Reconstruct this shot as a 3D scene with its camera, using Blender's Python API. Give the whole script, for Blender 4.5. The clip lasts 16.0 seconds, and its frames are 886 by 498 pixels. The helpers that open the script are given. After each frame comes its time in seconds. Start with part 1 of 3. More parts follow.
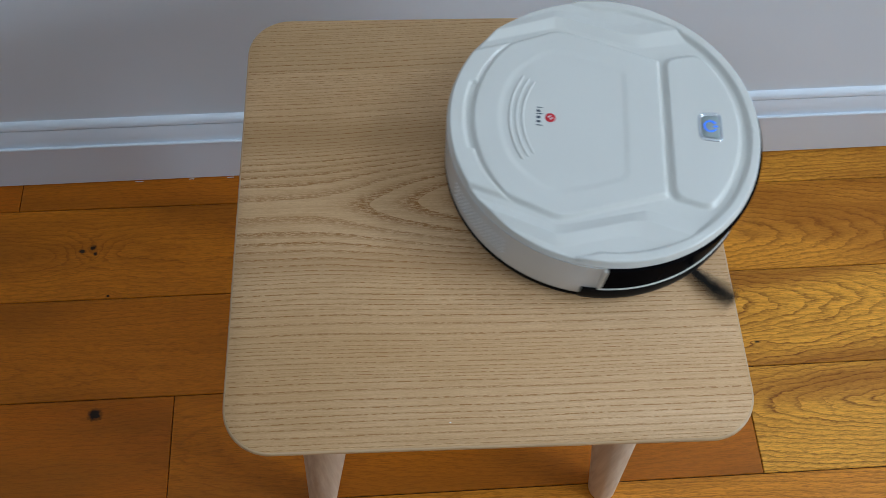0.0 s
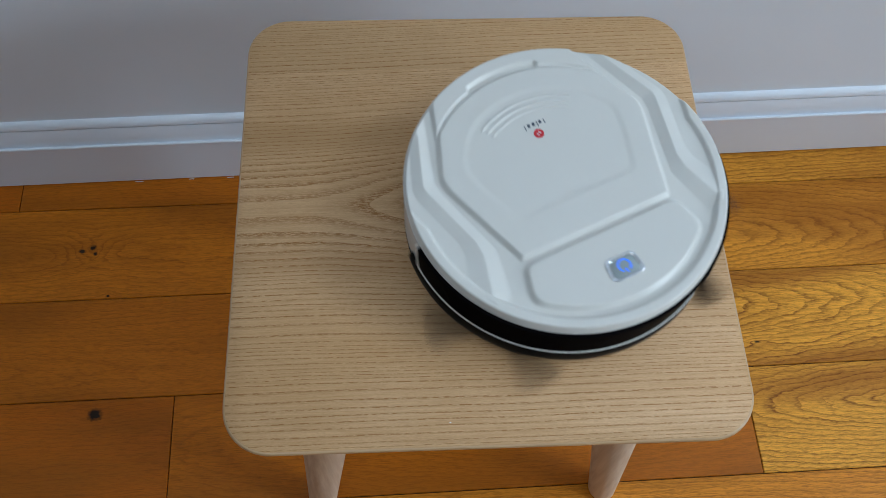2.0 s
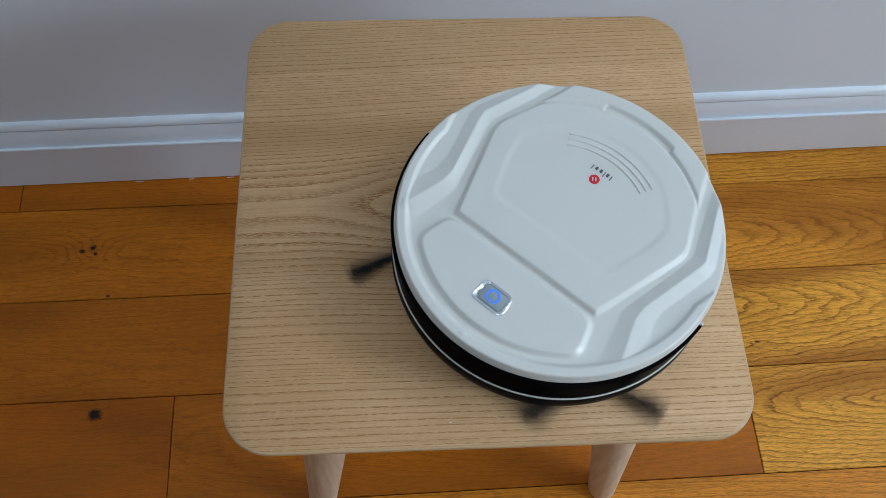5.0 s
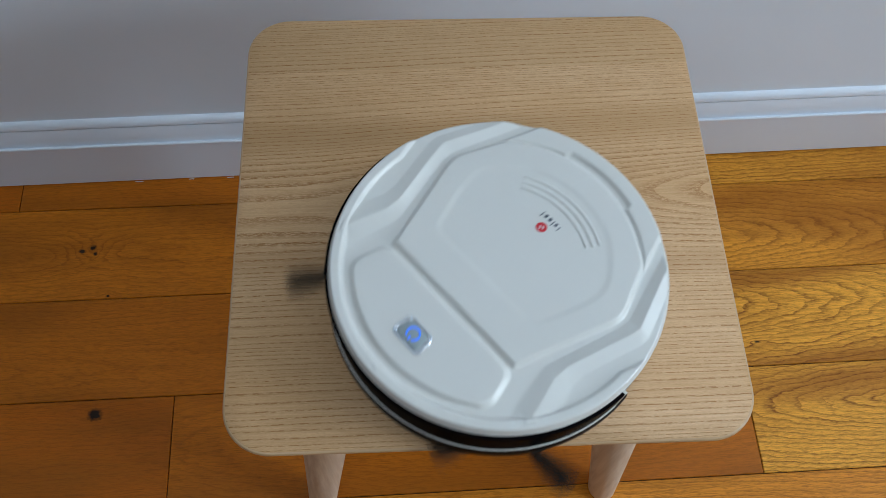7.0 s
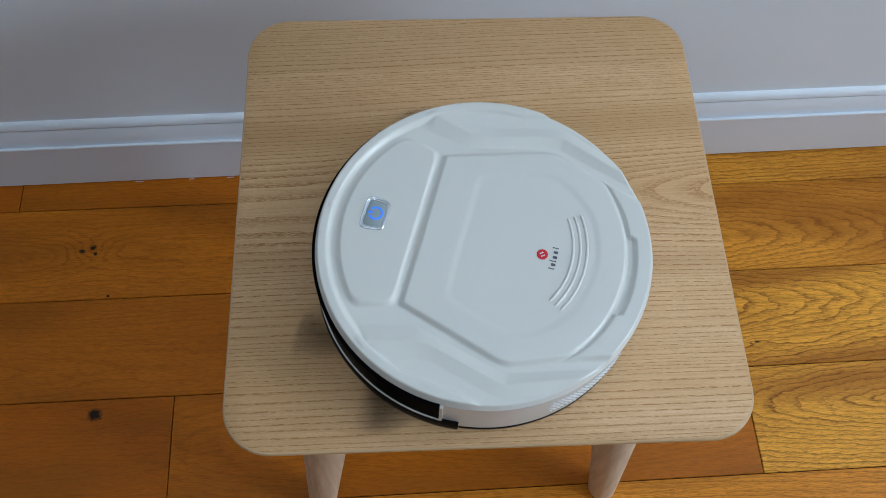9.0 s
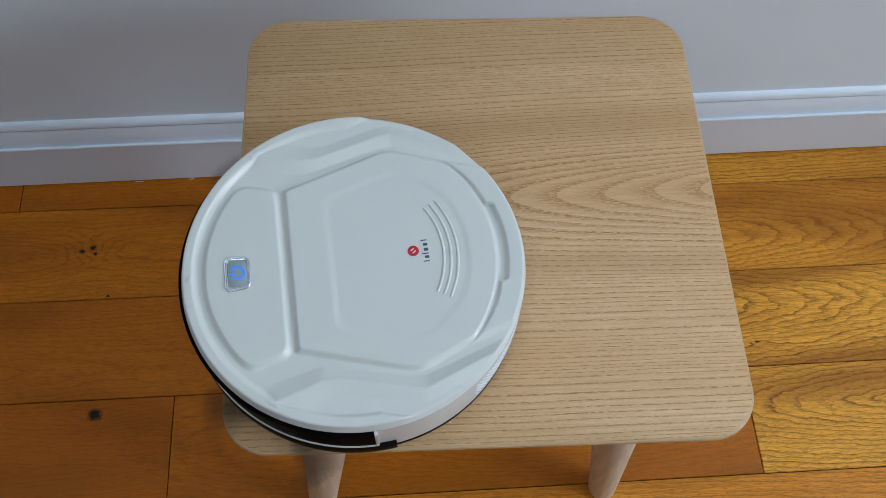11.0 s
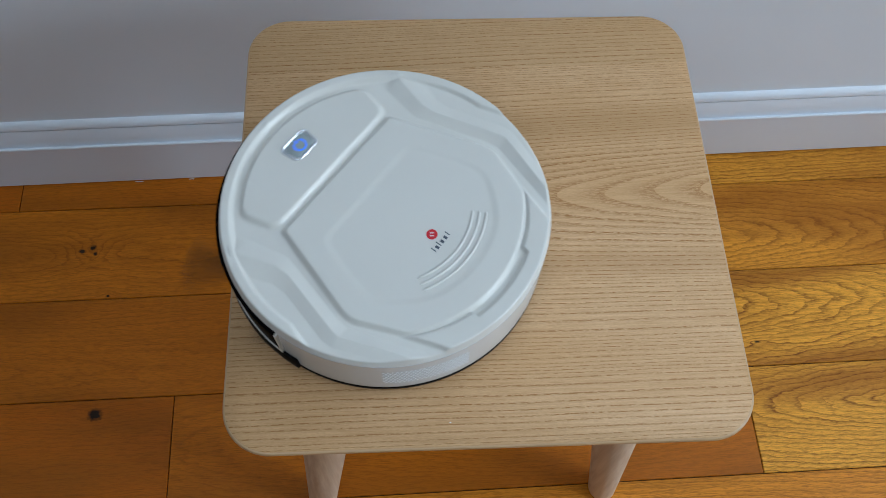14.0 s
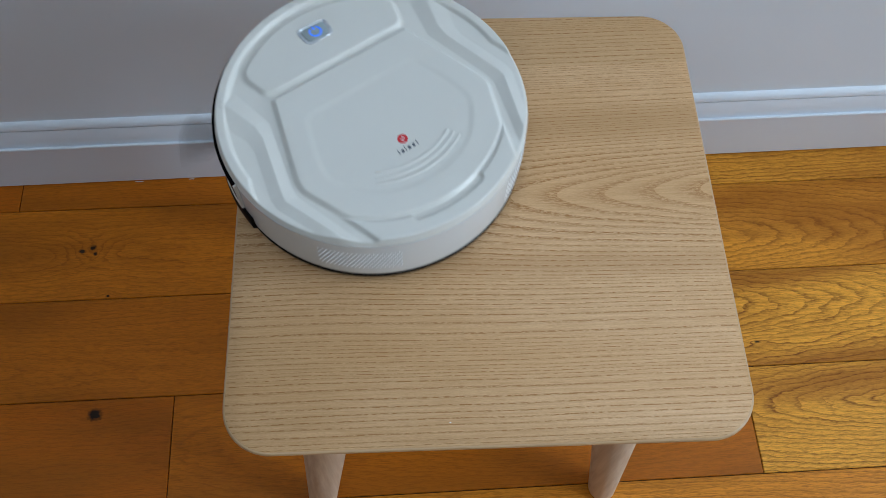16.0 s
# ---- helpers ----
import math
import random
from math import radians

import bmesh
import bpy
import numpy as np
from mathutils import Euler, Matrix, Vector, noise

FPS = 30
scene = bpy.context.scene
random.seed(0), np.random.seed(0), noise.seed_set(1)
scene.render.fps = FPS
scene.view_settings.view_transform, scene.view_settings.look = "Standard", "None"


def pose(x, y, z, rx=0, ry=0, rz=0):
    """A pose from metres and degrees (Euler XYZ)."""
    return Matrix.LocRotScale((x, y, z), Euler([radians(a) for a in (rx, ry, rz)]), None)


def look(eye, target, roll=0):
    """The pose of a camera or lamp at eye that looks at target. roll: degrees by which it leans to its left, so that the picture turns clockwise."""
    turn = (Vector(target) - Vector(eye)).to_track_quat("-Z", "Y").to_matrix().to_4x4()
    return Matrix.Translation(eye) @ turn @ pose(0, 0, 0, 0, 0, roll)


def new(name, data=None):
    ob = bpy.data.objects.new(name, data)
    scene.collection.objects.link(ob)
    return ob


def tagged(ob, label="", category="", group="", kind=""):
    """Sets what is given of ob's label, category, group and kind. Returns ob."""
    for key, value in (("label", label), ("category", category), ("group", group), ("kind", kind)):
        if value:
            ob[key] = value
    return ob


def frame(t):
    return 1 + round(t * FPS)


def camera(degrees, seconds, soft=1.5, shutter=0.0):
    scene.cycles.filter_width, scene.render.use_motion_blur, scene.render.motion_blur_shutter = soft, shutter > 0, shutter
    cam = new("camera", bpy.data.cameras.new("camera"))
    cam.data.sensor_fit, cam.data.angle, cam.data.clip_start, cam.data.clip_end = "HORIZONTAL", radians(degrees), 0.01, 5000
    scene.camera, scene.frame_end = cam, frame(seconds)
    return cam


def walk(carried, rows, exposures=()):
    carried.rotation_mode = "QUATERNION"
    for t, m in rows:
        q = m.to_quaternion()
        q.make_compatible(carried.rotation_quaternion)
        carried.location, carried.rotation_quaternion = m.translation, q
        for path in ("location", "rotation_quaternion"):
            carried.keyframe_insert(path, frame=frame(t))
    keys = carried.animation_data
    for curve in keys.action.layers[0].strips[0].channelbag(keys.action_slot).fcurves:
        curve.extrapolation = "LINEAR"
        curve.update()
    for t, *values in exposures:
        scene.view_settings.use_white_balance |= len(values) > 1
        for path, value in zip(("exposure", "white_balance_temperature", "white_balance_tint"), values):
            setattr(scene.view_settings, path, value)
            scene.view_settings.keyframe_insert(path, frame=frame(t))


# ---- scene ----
# Floor at z = 0, stool top at z = 0.5, x along the stool's front, y towards the wall.
TOP = 0.5
WALL_Y, WALL_TURN = 0.3437, 1.636
PLANK_TURN, PLANK_W = 1.161, 0.1556

cam = camera(55.235, 16.0, soft=0.8, shutter=0.7)
CAM = pose(-0.06629, -0.37466, 1.19660, 25.5004, -1.4663, -2.2949)
walk(cam, [(0.0, CAM), (16.0, CAM)], exposures=[(0.0, 0.0), (16.0, 0.0)])

# ---- light ----
world = bpy.data.worlds.new("sky")
scene.world = world
world.use_nodes = True
sky = world.node_tree.nodes.new("ShaderNodeTexSky")
sky.sky_type, sky.sun_disc = "NISHITA", False
sky.sun_elevation, sky.sun_rotation = radians(35), radians(100)
world.node_tree.links.new(sky.outputs[0], world.node_tree.nodes["Background"].inputs[0])
world.node_tree.nodes["Background"].inputs[1].default_value = 0.08

ROOM = pose(0, WALL_Y, 0, 0, 0, WALL_TURN)
RX0, RX1, RY0, RZ = -1.9, 2.3, -1.85, 3.3
# window openings: along the wall from, to, and height from, to
EAST_LOW = -1.80, -1.10, 1.00, 1.95
EAST_HIGH = -0.95, -0.05, 2.30, 3.10
# added opening, out of view, for the fill lamp behind the camera
SOUTH_FILL = -1.30, -0.30, 2.30, 3.05


def opening_light(name, m, sx, sy, watts, colour):
    lamp = bpy.data.lights.new(name, "AREA")
    lamp.shape, lamp.size, lamp.size_y, lamp.energy, lamp.color = "RECTANGLE", sx, sy, watts, colour
    ob = new(name, lamp)
    ob.matrix_world = m
    return ob


for name, (y0, y1, z0, z1), watts in (("low_window_daylight", EAST_LOW, 39.5), ("high_window_daylight", EAST_HIGH, 26)):
    y, z = (y0 + y1) / 2, (z0 + z1) / 2
    opening_light(name, ROOM @ look((RX1 + 0.02, y, z), (0, y, z)), y1 - y0, z1 - z0, watts, (0.69, 0.86, 1.0))
x0, x1, z0, z1 = SOUTH_FILL
# added fill lamp that brightens the front left of the seat
opening_light("rear_window_daylight", ROOM @ look(((x0 + x1) / 2, RY0 - 0.02, (z0 + z1) / 2), ((x0 + x1) / 2, 0, (z0 + z1) / 2)),
             x1 - x0, z1 - z0, 15, (0.69, 0.86, 1.0))

# ---- materials ----
class Mat:
    """A node material with short ways to add nodes."""

    def __init__(self, name, colour=(0.8, 0.8, 0.8), rough=0.5, metal=0.0, coat=0.0, spec=0.5):
        self.m = bpy.data.materials.new(name)
        self.m.use_nodes = True
        self.t = self.m.node_tree
        self.b = self.t.nodes["Principled BSDF"]
        self.set("Base Color", (*colour, 1))
        self.set("Roughness", rough)
        self.set("Metallic", metal)
        self.set("Coat Weight", coat)
        self.set("Specular IOR Level", spec)

    def set(self, key, value):
        if hasattr(value, "is_linked"):
            self.t.links.new(value, self.b.inputs[key])
        else:
            self.b.inputs[key].default_value = value

    def node(self, kind, out=0, props=(), **ins):
        n = self.t.nodes.new(kind)
        for k, v in props:
            setattr(n, k, v)
        for k, v in ins.items():
            key = int(k[1:]) if k[0] == "i" and k[1:].isdigit() else k.replace("_", " ")
            if hasattr(v, "is_linked"):
                self.t.links.new(v, n.inputs[key])
            else:
                n.inputs[key].default_value = v
        return n.outputs[out]

    def math(self, op, a, b=0.0, c=0.0):
        return self.node("ShaderNodeMath", props=[("operation", op)], i0=a, i1=b, i2=c)

    def vec(self, op, a, b=(0, 0, 0), out=0):
        return self.node("ShaderNodeVectorMath", out=out, props=[("operation", op)], i0=a, i1=b)

    def coords(self, which="Object"):
        n = self.t.nodes.new("ShaderNodeTexCoord")
        return n.outputs[which]

    def noise(self, vector, scale, detail=3.0, rough=0.5, out=0):
        return self.node("ShaderNodeTexNoise", out=out, Vector=vector, Scale=scale, Detail=detail, Roughness=rough)

    def ramp(self, fac, *stops):
        n = self.t.nodes.new("ShaderNodeValToRGB")
        e = n.color_ramp.elements
        while len(e) < len(stops):
            e.new(0.5)
        for el, (p, c) in zip(e, stops):
            el.position = p
            el.color = (*c, 1) if isinstance(c, tuple) else (c, c, c, 1)
        self.t.links.new(fac, n.inputs[0])
        return n.outputs[0]

    def mix(self, fac, a, b, mode="MIX"):
        n = self.t.nodes.new("ShaderNodeMix")
        n.data_type, n.blend_type = "RGBA", mode
        for key, v in ((0, fac), (6, a), (7, b)):
            if hasattr(v, "is_linked"):
                self.t.links.new(v, n.inputs[key])
            else:
                n.inputs[key].default_value = (*v, 1) if isinstance(v, tuple) else v
        return n.outputs[2]

    def bump(self, height, strength, distance):
        n = self.t.nodes.new("ShaderNodeBump")
        n.inputs["Strength"].default_value, n.inputs["Distance"].default_value = strength, distance
        self.t.links.new(height, n.inputs["Height"])
        self.set("Normal", n.outputs[0])


def ash_veneer():
    M = Mat("ash_veneer", rough=0.5, coat=0.0, spec=0.3)
    p = M.coords()
    sep = M.t.nodes.new("ShaderNodeSeparateXYZ")
    M.t.links.new(p, sep.inputs[0])
    x, y = sep.outputs[0], sep.outputs[1]
    sway = M.noise(M.vec("MULTIPLY", p, (1.6, 5.0, 1.0)), 1.0, 2.0, 0.5)
    ripple = M.noise(M.vec("MULTIPLY", p, (9.0, 30.0, 1.0)), 1.0, 2.0, 0.5)
    yy = M.math("SUBTRACT", y, M.math("MULTIPLY_ADD", x, 0.022, 0.008))
    yy = M.math("MULTIPLY_ADD", M.math("ABSOLUTE", yy), 0.085, M.math("MULTIPLY", yy, 1.135))
    # nested arches: tips every 46 mm along the heart line, sharper towards the left end, fading into parallel rings
    tip = M.math("MULTIPLY", M.math("SMOOTH_MAX", M.math("SUBTRACT", x, 0.035), -0.172, 0.05), 0.113)
    ay = M.math("ABSOLUTE", yy)
    near = M.math("DIVIDE", 1.0, M.math("MULTIPLY_ADD", M.math("MULTIPLY", yy, yy), 280.0, 1.0))
    far = M.math("SUBTRACT", 1.0, near)
    k = M.math("SMOOTH_MIN", M.math("SMOOTH_MAX", M.math("MULTIPLY_ADD", x, -1.6, 0.26), 0.19, 0.1), 0.50, 0.1)
    r = M.math("DIVIDE", M.math("MULTIPLY", yy, yy), M.math("ADD", ay, 0.013))
    r = M.math("MULTIPLY", r, M.math("MULTIPLY_ADD", M.math("SUBTRACT", 1.0, k), far, k))
    r = M.math("SUBTRACT", r, M.math("MULTIPLY", tip, near))
    r = M.math("MULTIPLY_ADD", M.math("SUBTRACT", sway, 0.5), 0.007, r)
    r = M.math("MULTIPLY_ADD", M.math("SUBTRACT", ripple, 0.5), 0.0024, r)
    r = M.math("MULTIPLY_ADD", M.math("MULTIPLY", M.math("SINE", M.math("MULTIPLY_ADD", r, 75.0, -4.4)), far), 0.0055, r)
    r = M.math("MULTIPLY_ADD", M.math("MULTIPLY", M.math("SINE", M.math("MULTIPLY_ADD", r, 195.0, 1.0)), far), 0.0020, r)
    leaf = M.math("GREATER_THAN", M.math("MULTIPLY_ADD", x, -0.012, y), 0.160)
    r = M.math("MULTIPLY_ADD", leaf, 0.0137, r)
    n = M.math("DIVIDE", r, 0.0052)
    f = M.math("FRACT", n)
    yr = M.node("ShaderNodeTexWhiteNoise", props=[("noise_dimensions", "1D")], W=M.math("FLOOR", n))
    dash = M.noise(M.vec("MULTIPLY", p, (150, 1150, 1)), 1.0, 3.0, 0.7)
    fine = M.noise(M.vec("MULTIPLY", p, (16, 520, 1)), 1.0, 3.0, 0.65)
    cloud = M.noise(M.vec("MULTIPLY", p, (1.6, 9, 1)), 1.0, 2.0)
    wide = M.ramp(f, (0.0, 0.9), (0.16, 0.95), (0.34, 0.60), (0.55, 0.20), (0.75, 0.0), (1.0, 0.0))
    thin = M.ramp(f, (0.0, 1.0), (0.13, 1.0), (0.20, 0.30), (0.32, 0.0), (0.97, 0.0), (1.0, 1.0))
    heart = M.ramp(M.math("ABSOLUTE", yy), (0.035, 1.0), (0.090, 0.0))
    line = M.mix(heart, thin, wide)
    broken = M.math("MULTIPLY", line, M.ramp(dash, (0.455, 0.08), (0.52, 1.0)))
    broken = M.math("MULTIPLY", broken, M.math("MULTIPLY_ADD", yr, 0.40, 0.80))
    pores = M.noise(M.vec("MULTIPLY", p, (260, 2300, 1)), 1.0, 2.0, 0.6)
    stray = M.math("MULTIPLY", M.ramp(M.noise(M.vec("MULTIPLY", p, (60, 1500, 3)), 1.0, 1.0), (0.60, 0.0), (0.72, 1.0)), 0.35)
    broken = M.math("MAXIMUM", broken, stray)
    base = M.ramp(cloud, (0.3, (0.608, 0.352, 0.168)), (0.7, (0.712, 0.450, 0.256)))
    base = M.mix(M.math("MULTIPLY", M.ramp(fine, (0.38, 0.0), (0.62, 1.0)), 0.44), base, (0.46, 0.248, 0.095))
    base = M.mix(M.math("MULTIPLY", leaf, 0.35), base, (0.46, 0.275, 0.120))
    across = M.math("ABSOLUTE", M.math("SUBTRACT", M.math("MULTIPLY_ADD", x, -0.03, y), M.math("MULTIPLY_ADD", sway, 0.03, 0.073)))
    base = M.mix(M.math("MULTIPLY", M.ramp(across, (0.006, 1.0), (0.026, 0.0)), 0.52), base, (0.39, 0.210, 0.080))
    lower = M.math("ABSOLUTE", M.math("ADD", M.math("MULTIPLY_ADD", x, 0.02, y), M.math("MULTIPLY_ADD", sway, 0.02, 0.046)))
    base = M.mix(M.math("MULTIPLY", M.ramp(lower, (0.004, 1.0), (0.019, 0.0)), 0.36), base, (0.39, 0.205, 0.080))
    base = M.mix(M.math("MULTIPLY", M.ramp(pores, (0.45, 0.0), (0.62, 1.0)), 0.36), base, (0.42, 0.235, 0.100))
    col = M.mix(M.math("MULTIPLY", broken, 0.95), base, (0.325, 0.138, 0.034))
    M.set("Base Color", col)
    M.set("Roughness", M.math("MULTIPLY_ADD", fine, 0.15, 0.45))
    M.bump(M.math("SUBTRACT", 1.0, broken), 0.25, 0.0004)
    return M.m


def oak_floor():
    M = Mat("oak_floorboards", rough=0.4, spec=0.15)
    info = M.t.nodes.new("ShaderNodeObjectInfo")
    rnd = info.outputs["Random"]
    p = M.coords()
    off = M.node("ShaderNodeCombineXYZ", X=M.math("MULTIPLY", rnd, 37.0), Y=0.0, Z=M.math("MULTIPLY", rnd, 11.0))
    world_p = M.node("ShaderNodeNewGeometry")
    q = M.vec("ADD", p, off)
    w = M.noise(M.vec("MULTIPLY", q, (2.2, 8.0, 1.0)), 1.0, 3.0, 0.55)
    # knots: the grain flows round them
    dark = None
    bend = None
    for kx, ky, sx, sy in KNOTS:
        dv = M.vec("MULTIPLY", M.vec("SUBTRACT", world_p, (kx, ky, 0)), (1 / sx, 1 / sy, 0))
        dist = M.vec("LENGTH", dv, out=1)
        dist = M.math("MULTIPLY_ADD", M.math("SUBTRACT", M.noise(world_p, 160.0, 2.0), 0.5), 0.9, dist)
        k = M.ramp(dist, (0.45, 1.0), (0.95, 0.0))
        b = M.math("DIVIDE", 0.020, M.math("MULTIPLY_ADD", dist, 0.40, 1.0))
        dark = k if dark is None else M.math("MAXIMUM", dark, k)
        bend = b if bend is None else M.math("ADD", bend, b)
    sep = M.t.nodes.new("ShaderNodeSeparateXYZ")
    M.t.links.new(p, sep.inputs[0])
    cut = M.t.nodes.new("ShaderNodeSeparateColor")
    M.t.links.new(info.outputs["Color"], cut.inputs[0])
    d = M.math("MULTIPLY_ADD", sep.outputs[0], M.math("MULTIPLY_ADD", cut.outputs[1], 0.6, -0.3), M.math("MULTIPLY_ADD", cut.outputs[2], 0.4, -0.2))
    yy = M.math("SUBTRACT", sep.outputs[1], M.math("MULTIPLY_ADD", cut.outputs[0], 0.2, -0.1))
    r = M.math("SQRT", M.math("ADD", M.math("MULTIPLY", d, d), M.math("MULTIPLY", yy, yy)))
    r = M.math("MULTIPLY_ADD", M.math("SUBTRACT", w, 0.5), 0.030, r)
    zig = M.noise(M.vec("MULTIPLY", q, (34, 75, 1)), 1.0, 3.0, 0.55)
    r = M.math("MULTIPLY_ADD", M.math("SUBTRACT", zig, 0.5), 0.0085, r)
    r = M.math("ADD", r, bend)
    n = M.math("DIVIDE", r, 0.0064)
    f = M.math("FRACT", n)
    yr = M.node("ShaderNodeTexWhiteNoise", props=[("noise_dimensions", "1D")], W=M.math("FLOOR", n))
    dash = M.noise(M.vec("MULTIPLY", q, (110, 800, 1)), 1.0, 3.0, 0.7)
    fleck = M.noise(M.vec("MULTIPLY", q, (75, 1300, 1)), 1.0, 2.0, 0.6)
    fine = M.noise(M.vec("MULTIPLY", q, (9, 260, 1)), 1.0, 3.0, 0.6)
    cloud = M.noise(M.vec("MULTIPLY", q, (1.6, 9, 1)), 1.0, 3.0)
    line = M.ramp(f, (0.0, 1.0), (0.10, 0.9), (0.28, 0.3), (0.50, 0.06), (0.93, 0.0), (1.0, 1.0))
    line = M.math("MULTIPLY", line, M.ramp(dash, (0.40, 0.42), (0.55, 1.0)))
    line = M.math("MULTIPLY", line, M.math("MULTIPLY_ADD", yr, 0.65, 0.35))
    # board tone; its dark end also carries the stool's shade on the floor
    tone_shade = M.ramp(info.outputs["Alpha"], (0.0, (0.47, 0.111, 0.005)), (0.5, (0.75, 0.243, 0.016)), (1.0, (0.96, 0.430, 0.052)))
    col = M.mix(M.math("MULTIPLY", M.ramp(cloud, (0.43, 0.0), (0.60, 1.0)), 0.68), tone_shade, (0.30, 0.082, 0.006))
    col = M.mix(M.math("MULTIPLY", M.ramp(fine, (0.35, 0.0), (0.68, 1.0)), 0.36), col, (0.33, 0.105, 0.008))
    col = M.mix(M.math("MULTIPLY", M.ramp(fleck, (0.50, 0.0), (0.60, 1.0)), 0.50), col, (0.22, 0.062, 0.005))
    strong = M.math("MULTIPLY_ADD", bend, 9.0, M.math("MULTIPLY_ADD", info.outputs["Alpha"], 0.70, 0.24))
    col = M.mix(M.math("MULTIPLY", line, strong), col, (0.165, 0.040, 0.004))
    col = M.mix(dark, col, (0.022, 0.010, 0.005))
    M.set("Base Color", col)
    M.set("Roughness", M.math("MULTIPLY_ADD", fine, 0.14, 0.34))
    M.bump(M.math("SUBTRACT", 1.0, line), 0.2, 0.0004)
    return M.m


def painted(name, colour, rough, scale=60.0, strength=0.12, mottled=0.06):
    M = Mat(name, colour, rough)
    p = M.coords()
    big = M.noise(p, 1.7, 3.0)
    small = M.noise(p, scale, 4.0, 0.6)
    lo = tuple(c * (1 - mottled) for c in colour)
    M.set("Base Color", M.mix(M.ramp(big, (0.35, 0.0), (0.65, 1.0)), lo, colour))
    M.set("Roughness", M.math("MULTIPLY_ADD", small, 0.12, rough - 0.06))
    M.bump(small, strength, 0.002)
    return M.m


def plastic(name, colour, rough, coat=0.0, spec=0.5, grain=900.0, strength=0.03):
    M = Mat(name, colour, rough, coat=coat, spec=spec)
    p = M.coords()
    small = M.noise(p, grain, 2.0)
    big = M.noise(p, 14.0, 3.0)
    lo = tuple(c * 0.97 for c in colour)
    M.set("Base Color", M.mix(big, lo, colour))
    M.set("Roughness", M.math("MULTIPLY_ADD", big, 0.04, rough - 0.02))
    M.bump(small, strength, 0.0003)
    return M.m


def leg_wood():
    M = Mat("pale_ash_leg", rough=0.5)
    p = M.coords()
    g = M.noise(M.vec("MULTIPLY", p, (160, 160, 6)), 1.0, 3.0, 0.6)
    M.set("Base Color", M.ramp(g, (0.3, (0.54, 0.39, 0.27)), (0.65, (0.70, 0.56, 0.43))))
    M.bump(g, 0.1, 0.0005)
    return M.m


def glow(name, colour, strength):
    M = Mat(name, (0.02, 0.05, 0.2), 0.4)
    M.set("Emission Color", (*colour, 1))
    M.set("Emission Strength", strength)
    return M.m


# dark knots in the floorboards: place and half sizes
KNOTS = [(-0.5705, 0.206, 0.0072, 0.0045), (-0.5545, 0.212, 0.006, 0.0058), (-0.550, 0.2015, 0.0048, 0.0042),
         (-0.517, -0.052, 0.0135, 0.0110), (-0.522, 0.130, 0.0035, 0.0028), (0.453, 0.027, 0.006, 0.0018)]

ASH, OAK, LEG = ash_veneer(), oak_floor(), leg_wood()
EDGE = painted("pale_lacquered_edge", (0.54, 0.335, 0.18), 0.42, 300.0, 0.05, 0.08)
WALL = painted("wall_paint", (0.760, 0.825, 0.905), 0.62, 45.0, 0.10, 0.04)
# dark taupe for the unseen walls, chosen to hold back bounced light
UNSEEN_DARK = painted("unseen_wall_dark_paint", (0.20, 0.19, 0.18), 0.7, 45.0, 0.10, 0.05)
CEILING = painted("ceiling_paint", (0.80, 0.80, 0.79), 0.8, 45.0, 0.08)
GLOSS = painted("skirting_gloss_paint", (0.740, 0.790, 0.865), 0.30, 25.0, 0.06, 0.03)
SUB = painted("dark_joint", (0.035, 0.018, 0.008), 0.9)
WHITE = plastic("white_plastic", (0.675, 0.652, 0.610), 0.32, 0.10)
SHELL = plastic("satin_white_plastic", (0.73, 0.755, 0.78), 0.26, 0.3)
BLACK_GLOSS = plastic("black_glossy_plastic", (0.004, 0.0035, 0.004), 0.22, spec=0.008)
BLACK_GLOSS.node_tree.nodes["Principled BSDF"].inputs["IOR"].default_value = 1.12
BLACK = plastic("black_rubber", (0.006, 0.006, 0.0065), 0.45, spec=0.05)
SILVER = Mat("frosted_silver_plastic", (0.30, 0.345, 0.35), 0.55, metal=0.0).m
CHROME = Mat("bright_silver_rim", (0.75, 0.77, 0.80), 0.14, metal=0.9).m
BLUE = glow("blue_led", (0.012, 0.17, 1.0), 1.15)
RED = plastic("red_print", (0.62, 0.012, 0.022), 0.35)
GREY = plastic("grey_print", (0.07, 0.085, 0.11), 0.4)
PRINT_WHITE = plastic("white_print", (0.75, 0.72, 0.72), 0.4)
BRISTLE = painted("dark_bristles", (0.022, 0.018, 0.016), 0.7, 900.0, 0.3)


# ---- building helpers ----
def part(name, bm, material, parent=None, label="", smooth=None):
    me = bpy.data.meshes.new(name)
    if smooth is not None:
        for f in bm.faces:
            f.smooth = True
        for e in bm.edges:
            if len(e.link_faces) == 2 and e.calc_face_angle(0) > radians(smooth):
                e.smooth = False
    bm.to_mesh(me)
    bm.free()
    me.materials.append(material)
    ob = new(name, me)
    if parent is not None:
        ob.parent = parent
    if label:
        ob["label"] = label
    return ob


def box(bm, x0, x1, y0, y1, z0, z1, bevel=0.0, m=None):
    r = bmesh.ops.create_cube(bm, size=1)
    vs = r["verts"]
    for v in vs:
        v.co = Vector(((x0, x1)[v.co.x > 0], (y0, y1)[v.co.y > 0], (z0, z1)[v.co.z > 0]))
    if bevel:
        es = list({e for v in vs for e in v.link_edges})
        out = bmesh.ops.bevel(bm, geom=es, offset=bevel, segments=2, profile=0.7, affect="EDGES")
        vs = list({v for f in out["faces"] for v in f.verts} | {v for v in vs if v.is_valid})
    if m is not None:
        bmesh.ops.transform(bm, matrix=m, verts=vs)
    return vs


